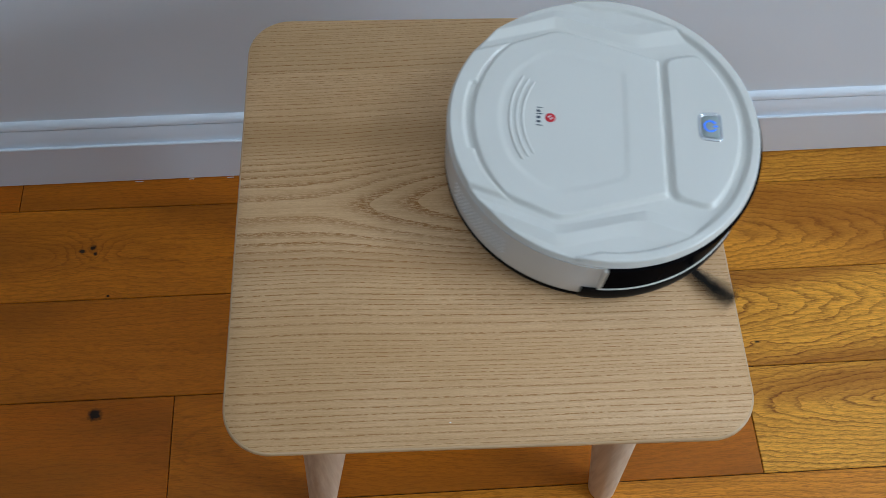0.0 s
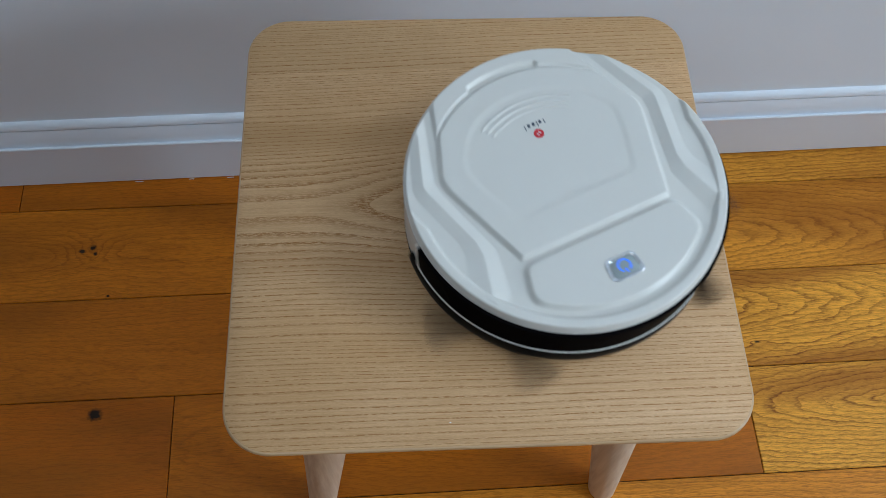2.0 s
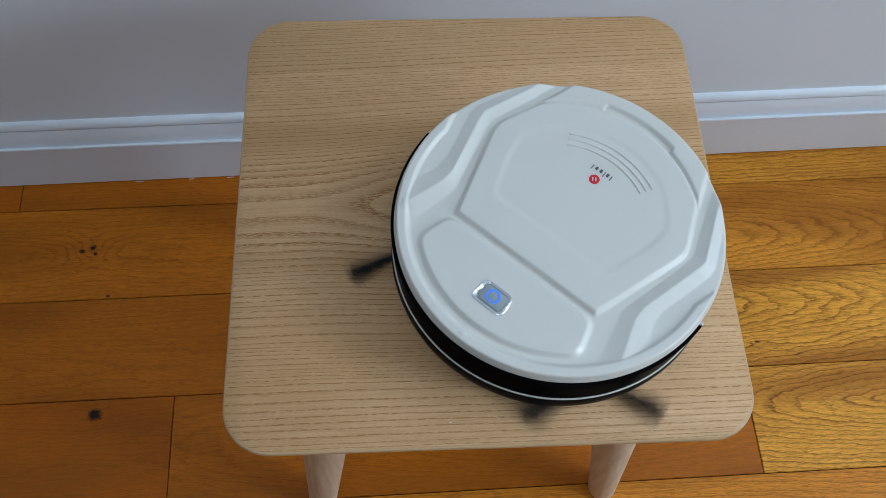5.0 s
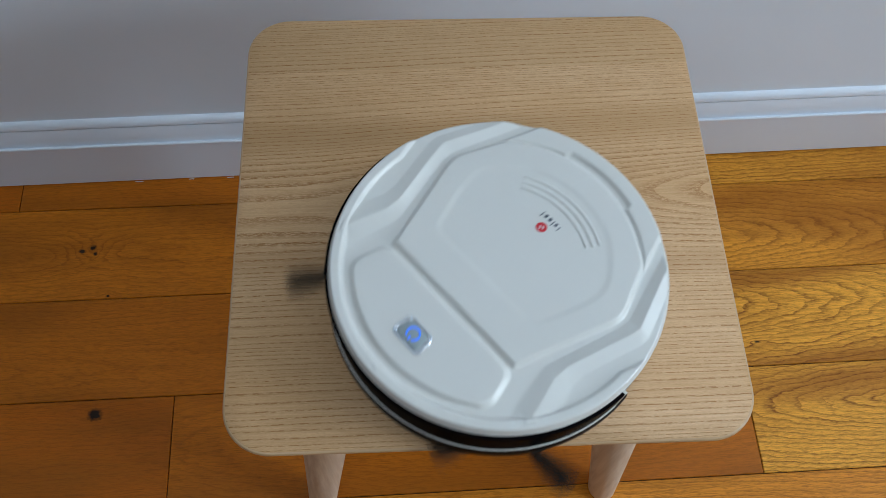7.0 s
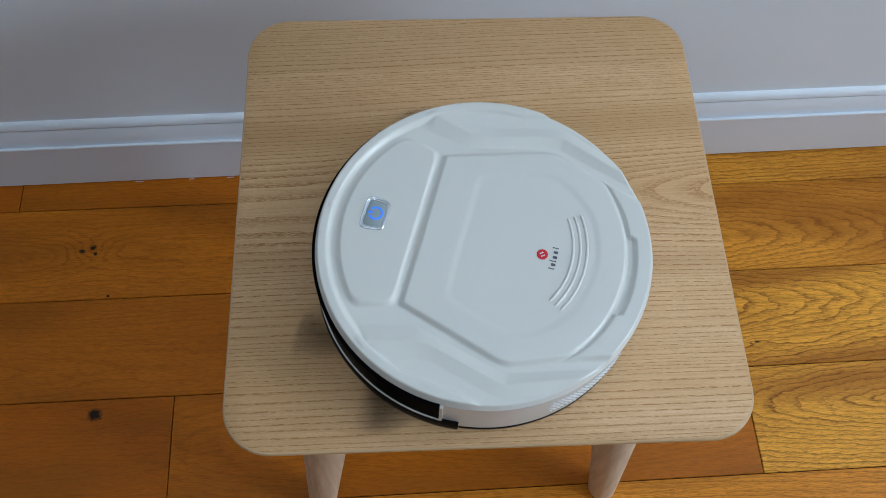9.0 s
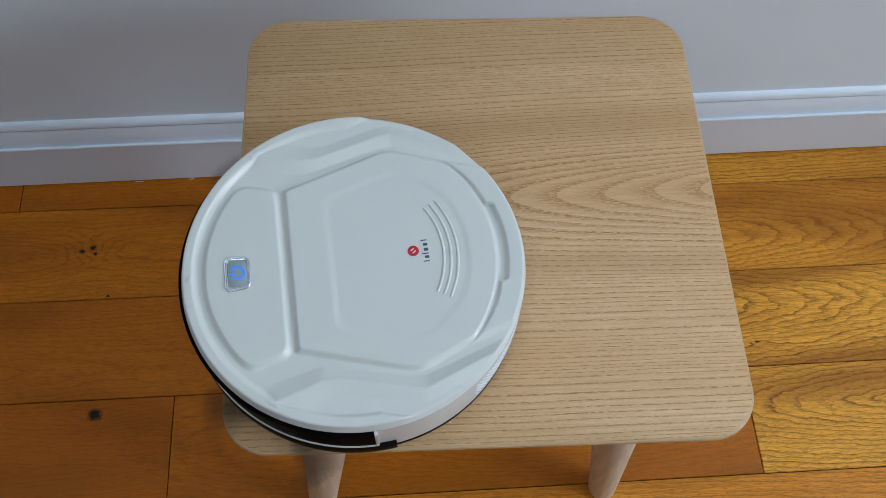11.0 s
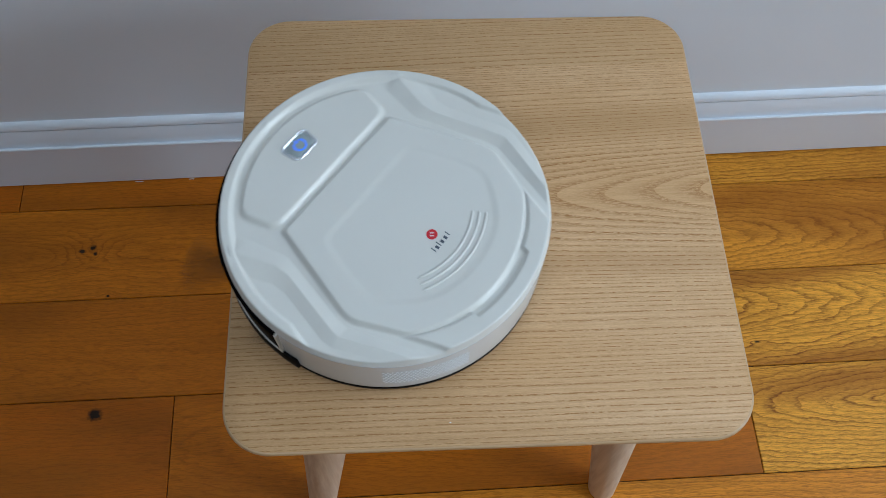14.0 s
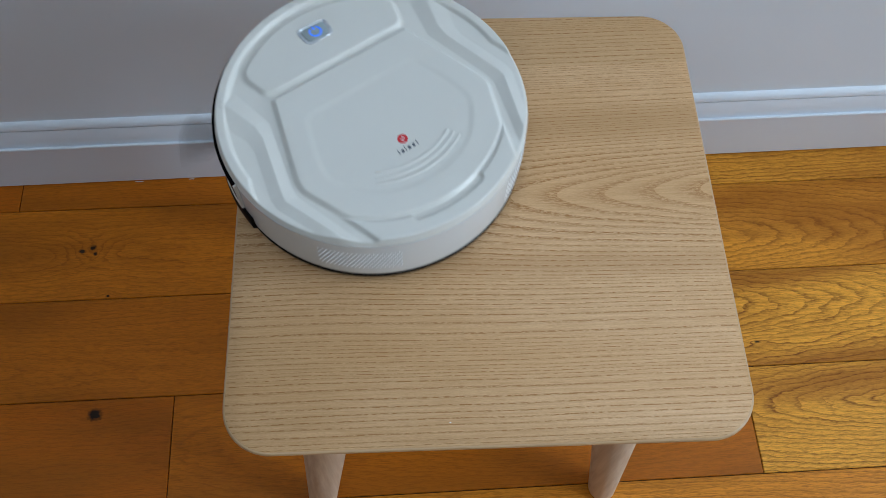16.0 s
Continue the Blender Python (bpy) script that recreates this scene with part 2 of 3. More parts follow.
def loops(bm, rings, close_first=True, close_last=True, cyclic=True):
    """Skin a row of rings, each a list of points of the same length."""
    vv = [[bm.verts.new(p) for p in ring] for ring in rings]
    n = len(vv[0])
    for a, b in zip(vv, vv[1:]):
        for i in range(n if cyclic else n - 1):
            j = (i + 1) % n
            bm.faces.new((a[i], a[j], b[j], b[i]))
    if close_first:
        bm.faces.new(vv[0][::-1])
    if close_last:
        bm.faces.new(vv[-1])
    bmesh.ops.recalc_face_normals(bm, faces=bm.faces[:])
    return vv


def ring(r, z, n=180, cx=0.0, cy=0.0):
    return [(cx + r * math.cos(2 * math.pi * i / n), cy + r * math.sin(2 * math.pi * i / n), z) for i in range(n)]


def sector(bm, profile, a0, a1, n):
    """Turn a closed profile of (r, z) from angle a0 to a1 (degrees), with closed ends."""
    rings = []
    for i in range(n + 1):
        a = radians(a0 + (a1 - a0) * i / n)
        rings.append([(r * math.cos(a), r * math.sin(a), z) for r, z in profile])
    loops(bm, rings)


def rounded_rect(hx, hy, rad, z, seg=12):
    pts = []
    for cx, cy, a0 in ((hx - rad, hy - rad, 0), (-hx + rad, hy - rad, 90), (-hx + rad, -hy + rad, 180), (hx - rad, -hy + rad, 270)):
        for i in range(seg + 1):
            a = radians(a0 + 90 * i / seg)
            pts.append((cx + rad * math.cos(a), cy + rad * math.sin(a), z))
    return pts


def prism(bm, pts, z0, z1):
    loops(bm, [[(x, y, z0) for x, y in pts], [(x, y, z1) for x, y in pts]])


# ---- room ----
def structure(name, bm, material, label, category, smooth=None):
    ob = part(name, bm, material, None, smooth=smooth)
    ob.matrix_world = ROOM
    return tagged(ob, label, category, kind="structure")


SK = 0.020
bm = bmesh.new()
box(bm, RX0 - 0.15, RX1 + 0.15, SK, SK + 0.15, 0, RZ)
structure("wall_north", bm, WALL, "pale grey-white painted plaster wall behind stool", "wall")
# west and south walls are out of view, added dark to lower the fill
bm = bmesh.new()
box(bm, RX0 - 0.15, RX0, RY0, SK, 0, RZ)
structure("wall_west", bm, UNSEEN_DARK, "unseen dark painted wall added to close the room and cut bounce light", "wall")
bm = bmesh.new()
x0, x1, z0, z1 = SOUTH_FILL
box(bm, RX0 - 0.15, x0, RY0 - 0.15, RY0, 0, RZ)
box(bm, x1, RX1 + 0.15, RY0 - 0.15, RY0, 0, RZ)
box(bm, x0, x1, RY0 - 0.15, RY0, 0, z0)
box(bm, x0, x1, RY0 - 0.15, RY0, z1, RZ)
structure("wall_south", bm, UNSEEN_DARK, "unseen dark painted wall with an added opening for fill light", "wall")
bm = bmesh.new()
y = RY0
for y0, y1, z0, z1 in (EAST_LOW, EAST_HIGH):
    box(bm, RX1, RX1 + 0.15, y, y0, 0, RZ)
    box(bm, RX1, RX1 + 0.15, y0, y1, 0, z0)
    box(bm, RX1, RX1 + 0.15, y0, y1, z1, RZ)
    y = y1
box(bm, RX1, RX1 + 0.15, y, SK, 0, RZ)
structure("wall_east", bm, WALL, "plain painted wall with two window openings", "wall")
bm = bmesh.new()
box(bm, RX0 - 0.15, RX1 + 0.15, RY0 - 0.15, SK + 0.15, RZ, RZ + 0.1)
structure("ceiling", bm, CEILING, "plain white painted ceiling closing the room", "ceiling")

# moulded skirting board
SKIRT = [(0.0, 0.0030), (0.0, 0.1022), (-0.0010, 0.1030), (-0.0014, 0.1042), (-0.0006, 0.1056), (0.0010, 0.1058), (0.0030, 0.1030), (0.0046, 0.1034), (0.0052, 0.1090),
         (0.0060, 0.115), (0.0076, 0.122), (0.0096, 0.129), (0.0118, 0.1345), (0.0146, 0.1340), (0.0150, 0.1362), (0.0108, 0.1380), (0.0110, 0.1410),
         (0.0128, 0.1450), (0.0155, 0.1480), (0.0185, 0.1495), (SK, 0.1497), (SK, 0.0030)]
bm = bmesh.new()
loops(bm, [[(x, y, z) for y, z in SKIRT] for x in (RX0, RX1)])
structure("baseboard", bm, GLOSS, "white gloss-painted moulded skirting board", "skirting board", smooth=28)

# chips of white paint in the joint under the skirting board
for x, w in ((-0.497, 0.013), (-0.414, 0.008), (-0.352, 0.010)):
    bm = bmesh.new()
    box(bm, x - w / 2, x + w / 2, -0.0016, -0.0004, 0.0, 0.0008, 0.0002)
    for v in bm.verts:
        v.co.y += 0.0003 * math.sin(900 * v.co.x)
    chip = part("paint_chip", bm, GLOSS)
    chip.matrix_world = ROOM
    tagged(chip, "small chip of white paint on floor under skirting board", "paint chip", "paint chips")

# ---- stool ----
stool = tagged(new("stool"), "square ash-veneer stool with rounded corners and tapered legs", "stool")
stool.location = (0, 0, 0)
H, RAD = 0.225, 0.042
CRUMB = -0.0355, -0.203
bm = bmesh.new()
loops(bm, [rounded_rect(H - i, H - i, RAD - i * 0.6, z, 14) for i, z in ((0.0020, -0.010), (0.0020, -0.0005), (0.0026, 0.0))])
top = part("seat", bm, ASH, stool, "pale ash veneer top with brown grain", smooth=60)
top.location = (0, 0, TOP)
bm = bmesh.new()
loops(bm, [rounded_rect(H - i, H - i, RAD - i * 0.6, z, 14) for i, z in
           ((0.018, -0.021), (0.011, -0.0185), (0.006, -0.0140), (0.0022, -0.0090), (0.0004, -0.0055), (0.0, -0.0036), (0.0002, -0.0022), (0.0008, -0.0010), (0.0019, -0.0004))])
edge = part("seat_edge", bm, EDGE, stool, "smooth pale rounded wooden edge", smooth=50)
edge.location = (0, 0, TOP)


def leg(sx, sy):
    bm = bmesh.new()
    rings = []
    for t in (0.0, 0.012, 0.05, 0.2, 0.4, 0.6, 0.8, 1.0):
        z = t * (TOP - 0.020)
        rad = 0.0185 + 0.0135 * min(1.0, t * 1.15) - (0.003 if t == 0 else 0)
        cx, cy = 0.192 - 0.052 * t, 0.178 - 0.050 * t
        rings.append(ring(rad, z, 28, sx * cx, sy * cy))
    loops(bm, rings)
    return part("leg", bm, LEG, stool, smooth=50)


for sx, sy in ((-1, -1), (1, -1), (-1, 1), (1, 1)):
    leg(sx, sy)

# crumb lying on the stool
bm = bmesh.new()
bmesh.ops.create_icosphere(bm, subdivisions=1, radius=0.0007)
for v in bm.verts:
    v.co = Vector((v.co.x * 1.3, v.co.y * 0.8, v.co.z * 0.6)) * (1 + 0.25 * math.sin(31 * v.co.x * 1000 + 7 * v.co.y * 1000))
crumb = tagged(part("crumb", bm, PRINT_WHITE), "tiny white crumb lying on stool top", "crumb")
crumb.location = (CRUMB[0], CRUMB[1], TOP + 0.0004)

# ---- robot vacuum ----
R_SIDE = 0.1392
robot = tagged(new("robot_vacuum"), "round glossy white robot vacuum with black front bumper on stool", "robot vacuum")


def sm(x, a, b):
    """Smooth step from 0 at a to 1 at b."""
    t = np.clip((x - a) / (b - a), 0, 1)
    return t * t * (3 - 2 * t)


def soft_max(k, *ds):
    out = ds[0]
    for d in ds[1:]:
        h = np.clip(0.5 + 0.5 * (out - d) / k, 0, 1)
        out = d * (1 - h) + out * h + k * h * (1 - h)
    return out


def cover_height(u, v):
    """Relief of the top cover in mm over its channels; u forwards, v sideways, in mm."""
    round_r, round_u, u = np.hypot(u, v), u, u - 2.0
    w, r = np.abs(v), np.hypot(u, v)

    def side(u0, w0, u1, w1):
        du, dw = u1 - u0, w1 - w0
        n = math.hypot(du, dw)
        return ((u - u0) * -dw + (w - w0) * du) / n

    # centre plate: straight front, flared sides, round back
    plate = soft_max(2.0, u - 47.5, -side(47.5, 69.0, -36, 95.5), w - 95.5, -side(-45, 95.5, -80, 81), r - 116.5)
    h = 3.0 * (1 - sm(plate, -0.5, 4.8))
    dish = soft_max(8.0, u - 17, -side(17, 57, -34, 75), w - 75, -side(-52, 74, -80, 54), r - 95)
    h = h - 0.55 * (1 - sm(dish, -4, 3))
    # panel round the button
    panel = soft_max(9.0, 57.0 - u, -side(88, 79.5, 57, 71), r - 116.5)
    h = np.maximum(h, 3.0 * (1 - sm(panel, -1.0, 4.5)))
    # arms: rise from a foot line to a crest, fall to an outer well
    foot = np.interp(u, [-137, -107, -45, -34, 31, 36, 80, 110], [74, 84, 103.5, 102.5, 85.5, 86, 95, 101])
    crest = np.interp(u, [-137, -92, -45, -38, 20, 34, 68, 110], [86, 97, 114.5, 113.5, 98, 98, 108, 121])
    well = np.interp(u, [-137, -85, -46, -36, 13, 26, 43, 110], [98, 109, 124, 124, 111.0, 111, 117.5, 140])
    arm = np.where(w < crest, np.clip((w - foot) / (crest - foot), 0, 1) * 3.0, 3.0 - np.clip((w - crest) / (well - crest), 0, 1) * 2.2)
    arm = arm * sm(u, -150, -110) * (1 - sm(u, 66, 82))
    h = np.maximum(h, arm)
    # raised piece along the back, with a step in its inner edge
    inner = np.where(w < 35, 126.0, 121.0) - 1.5 * sm(w, 50, 80)
    back = soft_max(1.5, inner - r, w - (80.0 + (u + 92) * 0.33), u + 80)
    h = np.maximum(h, 2.8 * (1 - sm(back, -2.0, 2.6)))
    # rim round the front half
    rin = 127.0 + np.clip(-8 - u, 0, 60) * 0.42
    r = round_r
    rim = 3.2 * sm(r, rin - 2.0, rin + 3.4) * sm(u, -42, -30)
    ang = np.degrees(np.arctan2(w, round_u))
    cut = ((np.abs(ang) < 0.9) | (np.abs(ang - 56.5) < 1.9)) & (r > 129) & (r < 133.4)
    h = np.maximum(h, np.where(cut, rim + 0.45, rim))
    return 1.35 * h


def top_cover():
    n, rings_n, rmax = 540, 165, 136.0
    radii = np.linspace(0.4, rmax, rings_n)
    a = np.linspace(0, 2 * np.pi, n, endpoint=False)
    rr, aa = np.meshgrid(radii, a, indexing="ij")
    u, v = rr * np.cos(aa), rr * np.sin(aa)
    z = 71.2 + cover_height(u, v) + 0.9 * (1 - (rr / rmax) ** 2)
    rows = [np.stack([u, v, z], -1)]
    edge = z[-1]
    for r, k in ((136.9, 0.06), (137.5, 0.20), (138.5, 0.74), (139.1, 0.82), (139.3, 0.90), (139.2, 1.0)):
        rows.append(np.stack([r * np.cos(a), r * np.sin(a), edge * (1 - k) + 66.8 * k], -1)[None])
    rows.append(np.stack([134.0 * np.cos(a), 134.0 * np.sin(a), np.full(n, 65.5)], -1)[None])
    co = np.concatenate(rows, 0)
    m = co.shape[0]
    co = co.reshape(-1, 3) / 1000
    i, j = np.meshgrid(np.arange(m - 1), np.arange(n), indexing="ij")
    k = (j + 1) % n
    faces = np.stack([i * n + j, (i + 1) * n + j, (i + 1) * n + k, i * n + k], -1).reshape(-1, 4)
    me = bpy.data.meshes.new("top_cover")
    me.from_pydata(co.tolist(), [], faces.tolist() + [list(range(n))])
    me.polygons.foreach_set("use_smooth", np.ones(len(me.polygons), dtype=bool))
    me.materials.append(WHITE)
    ob = new("top_cover", me)
    ob.parent = robot
    ob["label"] = "glossy white cover with moulded channels"
    return ob


top_cover()

# shell, underside and wheels
bm = bmesh.new()
loops(bm, [ring(r, z, 240) for r, z in ((0.130, 0.0105), (0.1380, 0.0105), (0.1388, 0.0115), (R_SIDE, 0.015), (R_SIDE, 0.0655), (0.130, 0.0666))])
part("shell", bm, SHELL, robot, "satin white side wall", smooth=40)
bm = bmesh.new()
loops(bm, [ring(r, z, 200) for r, z in ((0.130, 0.0045), (0.1376, 0.0050), (0.1390, 0.0062), (0.1392, 0.0100), (0.120, 0.0103))])
part("underside", bm, BLACK, robot, "black underside", smooth=40)
for x, y in ((0.0, 0.088), (0.0, -0.088), (0.085, 0.0)):
    bm = bmesh.new()
    k = 0.024 if x == 0 else 0.012
    rr = [[(x + r * math.cos(2 * math.pi * i / 32), y + t, k + r * math.sin(2 * math.pi * i / 32)) for i in range(32)]
          for r, t in ((k - 0.002, -0.008), (k, -0.006), (k, 0.006), (k - 0.002, 0.008))]
    loops(bm, rr)
    part("wheel", bm, BLACK, robot, smooth=40)

# front bumper
bm = bmesh.new()
sector(bm, [(0.136, 0.0070), (0.1394, 0.0075), (0.1420, 0.0105), (0.1428, 0.0160), (0.1424, 0.0230), (0.1412, 0.0262), (0.136, 0.0268)], -96, 96, 120)
part("bumper", bm, BLACK, robot, "matt black rubber bumper strip", smooth=40)
bm = bmesh.new()
sector(bm, [(0.136, 0.0290), (0.1406, 0.0288), (0.1412, 0.0450), (0.1420, 0.0620), (0.1420, 0.0660), (0.1412, 0.0666), (0.136, 0.0666)], -89.3, 89.3, 110)
part("sensor_window", bm, BLACK_GLOSS, robot, "glossy black sensor window", smooth=40)
bm = bmesh.new()
sector(bm, [(0.136, 0.0273), (0.1414, 0.0271), (0.1418, 0.0278), (0.1414, 0.0285), (0.136, 0.0287)], -90.2, 90.2, 110)
for a in (-90.0, 90.0):
    sector(bm, [(0.136, 0.0275), (0.1414, 0.0275), (0.1422, 0.0655), (0.136, 0.0655)], a - 0.5, a + 0.5, 2)
part("window_trim", bm, WHITE, robot, "thin white trim round sensor window", smooth=40)

# air vents: rows of small pits on the rear flanks
for s in (-1, 1):
    bm = bmesh.new()
    for row in range(8):
        for c in range(20):
            a = radians(180 + s * (24 + c * 1.50 + (row % 2) * 0.75))
            z = 0.0265 + row * 0.0036
            m = Matrix.Translation((R_SIDE * math.cos(a), R_SIDE * math.sin(a), z)) @ Matrix.Rotation(a, 4, "Z")
            p = [m @ Vector(q) for q in ((-0.0004, -0.0016, 0), (-0.0004, 0, -0.0017), (-0.0004, 0.0016, 0), (-0.0004, 0, 0.0017), (0.0011, 0, 0.0002))]
            vs = [bm.verts.new(q) for q in p]
            for i in range(4):
                bm.faces.new((vs[i], vs[(i + 1) % 4], vs[4]))
    bmesh.ops.recalc_face_normals(bm, faces=bm.faces[:])
    tagged(part("air_vent", bm, SHELL, robot, "white patch of small raised diamonds"), kind="stuff")


def cover_z(u, v):
    return (71.2 + float(cover_height(np.array([u]), np.array([v]))[0]) + 0.9 * (1 - (math.hypot(u, v) / 136.0) ** 2)) / 1000


# button with its lit power sign
ZB = cover_z(93, 0) - 0.0004
bm = bmesh.new()


def soft_quad(k, z):
    pts = []
    c = [(10.0, 15.0), (10.0, -15.0), (-9.6, -13.2), (-9.6, 13.2)]
    for i in range(4):
        p, a, b = Vector(c[i]), Vector(c[i - 1]), Vector(c[(i + 1) % 4])
        for t in range(7):
            f = t / 6
            q0 = p + (a - p).normalized() * 6.0
            q1 = p + (b - p).normalized() * 6.0
            q = q0 * (1 - f) ** 2 + p * 2 * f * (1 - f) + q1 * f * f
            d = q.normalized() * k
            pts.append(((93 + q.x + d.x) / 1000, (q.y + d.y) / 1000, z))
    return pts


loops(bm, [soft_quad(1.0, ZB - 0.001), soft_quad(1.0, ZB + 0.0006), soft_quad(0.3, ZB + 0.0013), soft_quad(-0.6, ZB + 0.0012), soft_quad(-1.2, ZB + 0.0002), soft_quad(-1.8, ZB + 0.0012), soft_quad(-2.6, ZB + 0.0010), soft_quad(-3.0, ZB + 0.0002)], close_last=True)
button = part("power_button", bm, CHROME, robot, "silver square button with blue light", smooth=60)
bm = bmesh.new()
loops(bm, [soft_quad(-3.0, ZB + 0.0001), soft_quad(-3.2, ZB + 0.0012), soft_quad(-3.8, ZB + 0.0015)])
part("button_face", bm, SILVER, button, smooth=40)
bm = bmesh.new()
ir, orr, zi = 0.0047, 0.0060, ZB + 0.0019
pts = []
N = 40
for i in range(N + 1):
    a = radians(32 + 296 * i / N)
    pts.append((a, orr))
ro = [[(0.093 + r * math.cos(a), r * math.sin(a), z) for r, z in ((ir, zi - 0.0004), (orr, zi - 0.0004), (orr, zi), (ir, zi))] for a, _ in pts]
loops(bm, ro)
box(bm, 0.093 + 0.0026, 0.093 + 0.0062, -0.0007, 0.0007, zi - 0.0004, zi)
part("power_sign", bm, BLUE, button, "glowing blue power sign")

# emblem: red disc with two white marks, and a line of grey marks for the name
ZL = cover_z(-48, 0) + 0.0001
bm = bmesh.new()
loops(bm, [ring(0.0046, ZL - 0.0004, 40, -0.048), ring(0.0046, ZL + 0.0002, 40, -0.048)])
emblem = part("emblem", bm, RED, robot, "small red disc printed on cover")
bm = bmesh.new()
for a, y in ((35, 0.0013), (35, -0.0013)):
    box(bm, -0.0017, 0.0017, y - 0.00045, y + 0.00045, ZL + 0.0001, ZL + 0.0004, m=pose(-0.048, 0, 0, 0, 0, a))
part("emblem_mark", bm, PRINT_WHITE, emblem, "white marks on the disc")
ZN = cover_z(-57.5, 0) + 0.0001
for x0, x1, y0, y1 in ((-0.0620, -0.0570, 0.0108, 0.0100), (-0.0622, -0.0587, 0.0078, 0.0056), (-0.0622, -0.0566, 0.0040, 0.0032),
                       (-0.0622, -0.0587, 0.0012, -0.0012), (-0.0622, -0.0587, -0.0034, -0.0056), (-0.0622, -0.0570, -0.0080, -0.0088)):
    bm = bmesh.new()
    box(bm, x0 + 0.002, x1 + 0.002, min(y0, y1), max(y0, y1), ZN - 0.0003, ZN + 0.0002)
    part("name_mark", bm, GREY, robot, "short grey printed bar")

# three raised arcs behind the emblem
for r in (0.0745, 0.0802, 0.0859):
    bm = bmesh.new()
    rings = []
    for i in range(49):
        f = i / 48
        a = radians(180 - 31 + 62 * f)
        taper = min(1.0, 30 * min(f, 1 - f) + 0.55)
        z = cover_z(2 + r * 1000 * math.cos(a), r * 1000 * math.sin(a))
        rings.append([(0.002 + (r + 0.0013 * taper * math.cos(t)) * math.cos(a), (r + 0.0013 * taper * math.cos(t)) * math.sin(a), z - 0.0003 + 0.0012 * taper * math.sin(t))
                      for t in [k * math.pi / 8 for k in range(9)]])
    loops(bm, rings)
    part("rib", bm, WHITE, robot, smooth=60)

# side brushes: a hub with three tufts of bristles
HUB = 0.072, 0.095
rng = random.Random(4)


def side_brush(s):
    bm = bmesh.new()
    loops(bm, [ring(r, z, 24) for r, z in ((0.010, -0.003), (0.0115, 0.0), (0.010, 0.003))])
    hub = part("side_brush", bm, BLACK, robot, "black three-armed side brush", smooth=40)
    hub.location = (HUB[0], s * HUB[1], 0.0075)
    for k in range(3):
        a0 = radians(120 * k)
        bm = bmesh.new()
        for i in range(70):
            a = a0 + rng.gauss(0, 0.02)
            b = a + rng.gauss(0, 0.085)
            length = rng.uniform(0.058, 0.070)
            z0, z1 = rng.uniform(-0.002, 0.002), rng.uniform(-0.0062, 0.0005)
            p0 = Vector((0.011 * math.cos(a), 0.011 * math.sin(a), z0))
            p1 = Vector((length * math.cos(b), length * math.sin(b), z1))
            pm = (p0 + p1) / 2 + Vector((-math.sin(a), math.cos(a), 0)) * rng.gauss(0, 0.0012)
            side = Vector((-math.sin(a), math.cos(a), 0)) * 0.00032
            rings = [[p + side, p + Vector((0, 0, 0.0005)), p - side] for p in (p0, pm, p1)]
            vv = [[bm.verts.new(c) for c in g] for g in rings]
            for g, h in zip(vv, vv[1:]):
                for q in range(3):
                    bm.faces.new((g[q], g[(q + 1) % 3], h[(q + 1) % 3], h[q]))
        tagged(part("bristles", bm, BRISTLE, hub, "dark tuft of bristles"), kind="stuff")
    return hub


brush_left, brush_right = side_brush(1), side_brush(-1)

# ---- floorboards ----
floor = part("floor", (lambda b: (box(b, RX0 - 0.1, RX1 + 0.1, RY0 - 0.1, 0.1, -0.05, -0.0035), b)[1])(bmesh.new()), SUB)
floor.matrix_world = ROOM
tagged(floor, "honey-coloured lacquered oak plank floor", "floor", kind="structure")
rows_n = random.Random(11)
turn = pose(0, 0, 0, 0, 0, PLANK_TURN)
to_floor = floor.matrix_world.inverted()
GAP = 0.0006


def plank(x0, x1, k, cut):
    bm = bmesh.new()
    hx, hy = (x1 - x0) / 2 - GAP, PLANK_W / 2 - GAP
    loops(bm, [[(sx * (hx - i), sy * (hy - i), z) for sx, sy in ((1, 1), (-1, 1), (-1, -1), (1, -1))]
               for i, z in ((0.0, -0.0034), (0.0, -0.0009), (0.0007, 0.0))])
    ob = part("plank", bm, OAK, floor)
    y = -0.0195 + PLANK_W * (k - 0.5)
    y0, slope, d0, tone_shade = cut
    d0 += slope * (x0 + x1) / 2
    ob.color = ((y0 + 0.1) / 0.2, (slope + 0.3) / 0.6, (d0 + 0.2) / 0.4, tone_shade)
    ob.matrix_parent_inverse = Matrix.Identity(4)
    ob.matrix_basis = to_floor @ turn @ Matrix.Translation(((x0 + x1) / 2, y, rows_n.uniform(-0.0003, 0.0)))
    return ob


# known joints of the rows near the stool; the others fall by chance
JOINTS = {0: [-1.55, -0.408, 0.421, 1.15], 1: [-1.2, 0.08], 2: [-0.95, -0.04], 3: [-1.75, -0.673, 0.10, 1.2], -1: [-1.05, 1.3]}
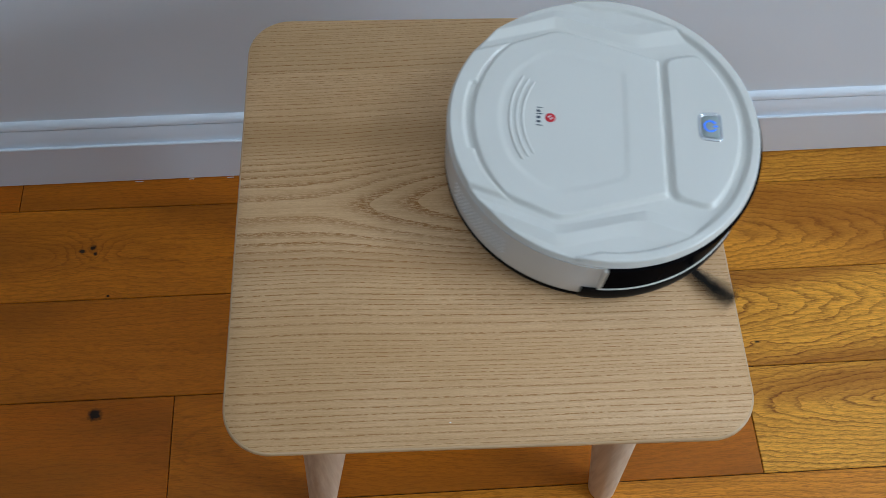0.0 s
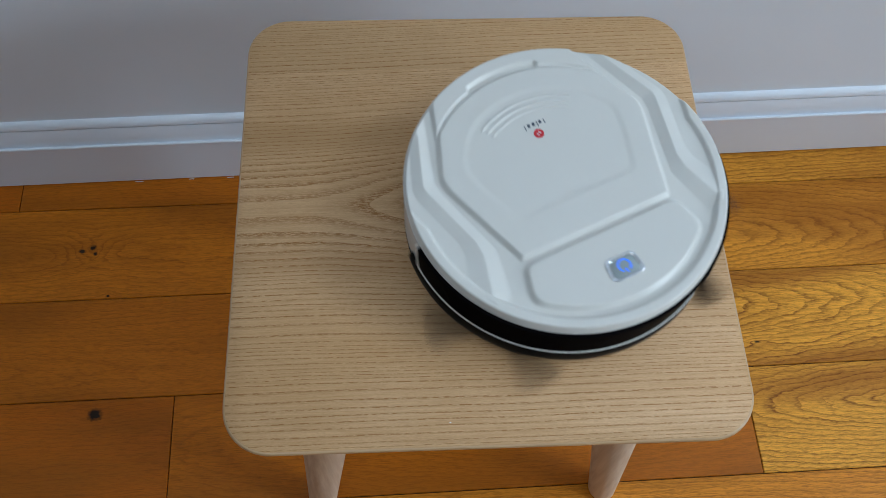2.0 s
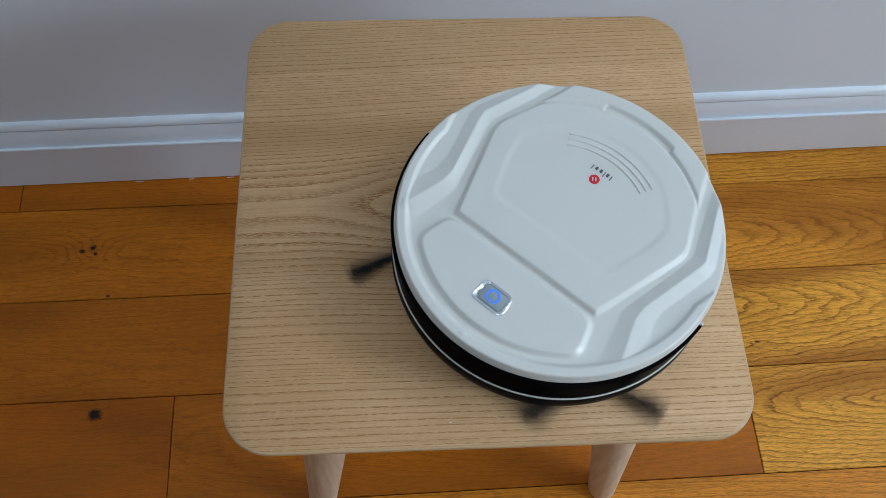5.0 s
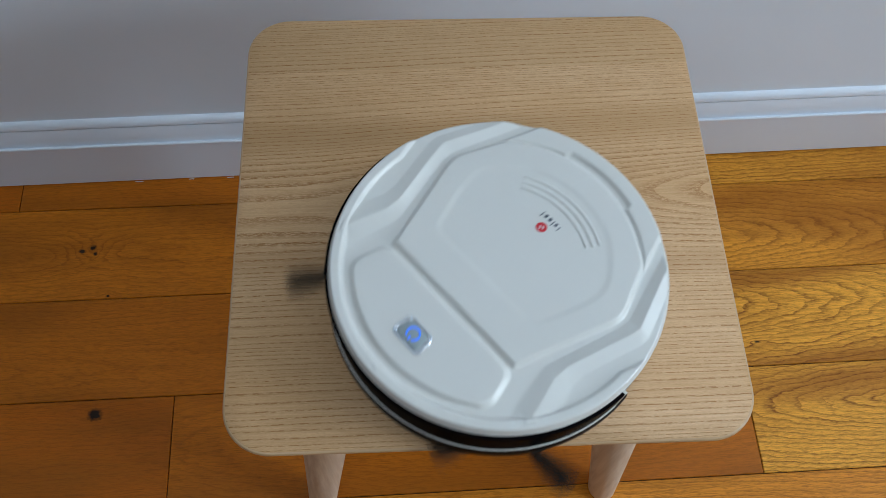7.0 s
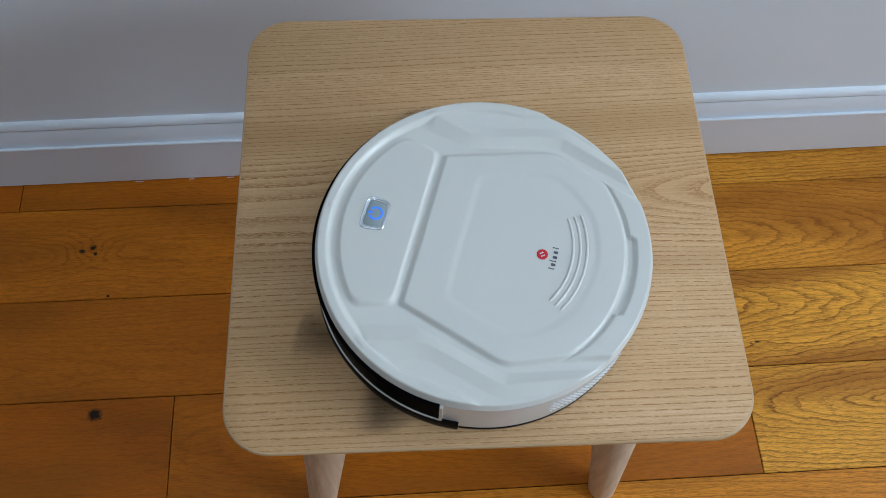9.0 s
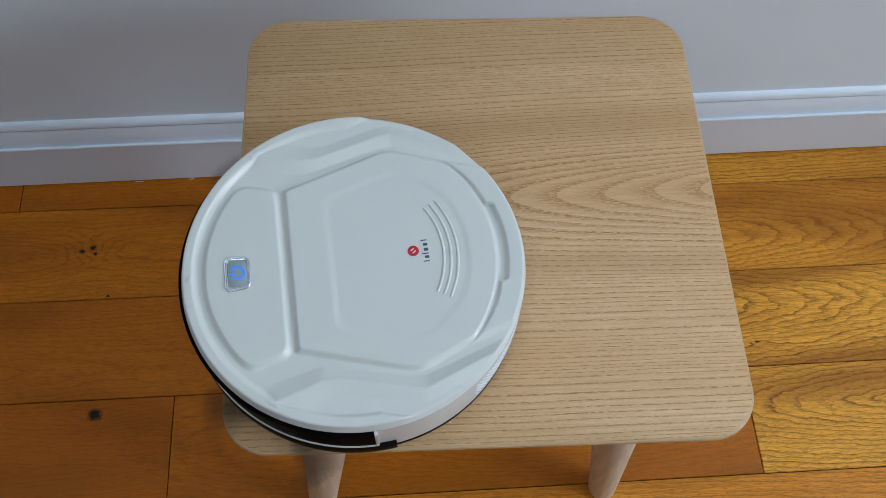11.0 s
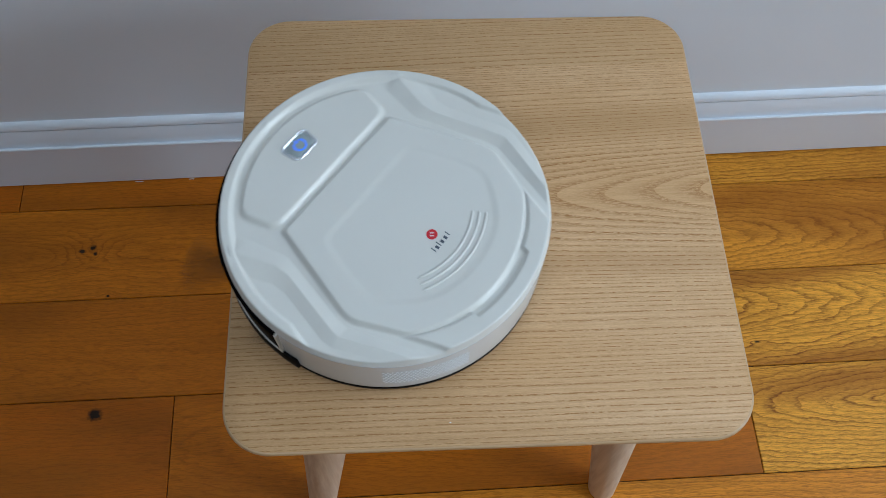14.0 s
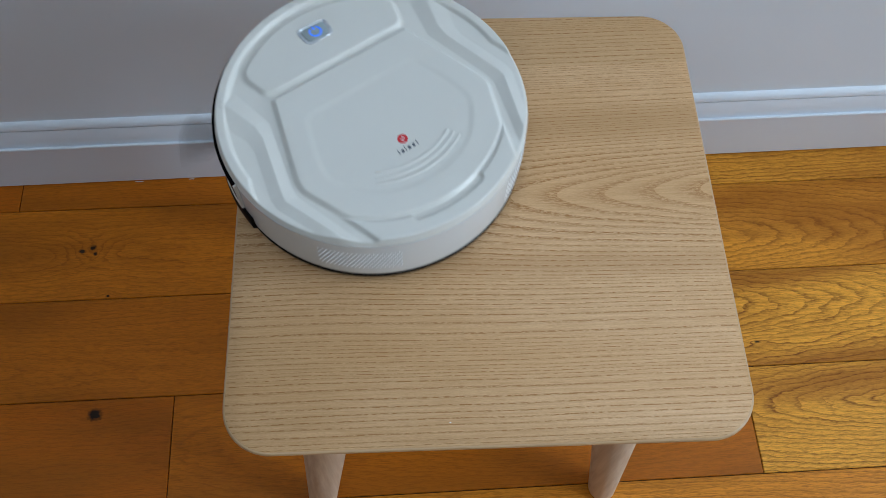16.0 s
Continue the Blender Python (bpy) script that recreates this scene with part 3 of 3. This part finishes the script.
# how a board was cut from its log: where its heart lies across it, how steeply it rises along it, its depth at x = 0,
# its tone with the stool's shade put in
# boards left of and under the stool are darkened for its shadow, right ones lightened
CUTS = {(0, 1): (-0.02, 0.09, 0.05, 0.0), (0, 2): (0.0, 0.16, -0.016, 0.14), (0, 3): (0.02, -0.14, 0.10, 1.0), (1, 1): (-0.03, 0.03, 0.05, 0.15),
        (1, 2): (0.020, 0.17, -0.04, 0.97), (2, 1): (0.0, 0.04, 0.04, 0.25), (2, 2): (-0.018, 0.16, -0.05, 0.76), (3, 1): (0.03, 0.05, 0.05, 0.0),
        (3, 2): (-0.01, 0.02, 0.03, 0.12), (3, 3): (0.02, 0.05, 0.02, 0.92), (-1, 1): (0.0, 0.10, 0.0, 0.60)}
for k in range(-10, 4):
    cuts = JOINTS.get(k)
    if cuts is None:
        cuts, x = [], -1.9 + rows_n.uniform(0.3, 1.3)
        while x < 1.3:
            cuts.append(x)
            x += rows_n.uniform(0.8, 1.8)
    ends = [-1.95, *cuts, 2.45]
    for i, (a, b) in enumerate(zip(ends, ends[1:])):
        chance = (rows_n.uniform(-0.04, 0.04), rows_n.uniform(-0.1, 0.1), rows_n.uniform(0.0, 0.08), rows_n.random())
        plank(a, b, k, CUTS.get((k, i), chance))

# ---- what moves ----
# centre of the robot on the stool and its heading, degrees
def motions():
    drive = [
        (0, 0.1090, 0.0419, -5.4), (0.5, 0.0709, 0.0442, -21.5), (1, 0.0628, 0.0341, -52.0), (1.5, 0.0522, 0.0278, -82.3), (2, 0.0694, -0.0136, -65.8),
        (2.3, 0.0918, -0.0367, -50.4), (2.5, 0.1078, -0.0503, -41.9), (3, 0.1102, -0.0512, -41.0), (3.5, 0.0907, -0.0438, -59.9), (4, 0.0745, -0.0468, -102.7), (4.2, 0.0715, -0.0468, -108.7),
        (6.3, 0.0499, -0.0659, -158.5), (6.5, 0.0471, -0.0611, -157.5), (7, 0.0068, -0.0923, -140.1), (7.5, -0.0141, -0.1261, -122.8), (8, 0.0024, -0.0958, -137.8),
        (8.5, -0.0037, -0.0817, -174.9), (9, -0.0039, -0.0724, -196.8), (9.2, -0.0223, -0.0686, -192.1), (11.3, -0.1107, -0.0867, -171.8), (11.5, -0.0849, -0.0828, -170.8),
        (12, -0.0669, -0.0750, -182.9), (12.5, -0.0595, -0.0599, -224.3), (12.8, -0.0585, -0.0567, -229.2), (13, -0.0743, -0.0427, -224.0), (13.5, -0.1163, -0.0244, -204.0), (14, -0.0846, -0.0357, -218.6),
        (14.5, -0.0729, -0.0291, -252.0), (15, -0.0622, -0.0275, -277.8), (15.2, -0.0622, -0.0099, -274.6), (15.5, -0.0680, 0.0211, -259.8), (16, -0.0958, 0.0675, -236.5),
    ]
    walk(robot, [(t, pose(x, y, TOP, 0, 0, a)) for t, x, y, a in drive])
    # the brushes turn a third of a round in a tenth of a second, with a slow drift
    left = [(0.0, 20), (1.0, 40), (1.5, 85), (2.0, 108), (4.0, 123), (6.5, 68), (7.0, 94), (8.0, 45), (8.5, 81), (9.0, 115), (11.5, 109), (12.0, 108),
            (12.5, 54), (13.0, 90), (14.0, 145), (14.5, 179), (15.0, 217), (16.0, 171)]
    right = [(0.0, 84), (0.5, 64), (1.0, 46), (1.5, 22), (2.0, 10), (2.5, 10), (3.0, 6), (3.5, -17), (4.0, -30), (6.5, -21), (7.0, -32), (7.5, -18),
             (8.0, -53), (8.5, -66), (15.0, -23), (16.0, -20)]
    for hub, s, drift in ((brush_left, 1, left), (brush_right, -1, right)):
        rows = []
        for i in range(321):
            t = i * 0.05
            phase = float(np.interp(t, [d[0] for d in drift], [d[1] for d in drift]))
            rows.append((t, pose(HUB[0], s * HUB[1], 0.0075, 0, 0, -s * 60.0 * i + phase)))
        walk(hub, rows)


motions()
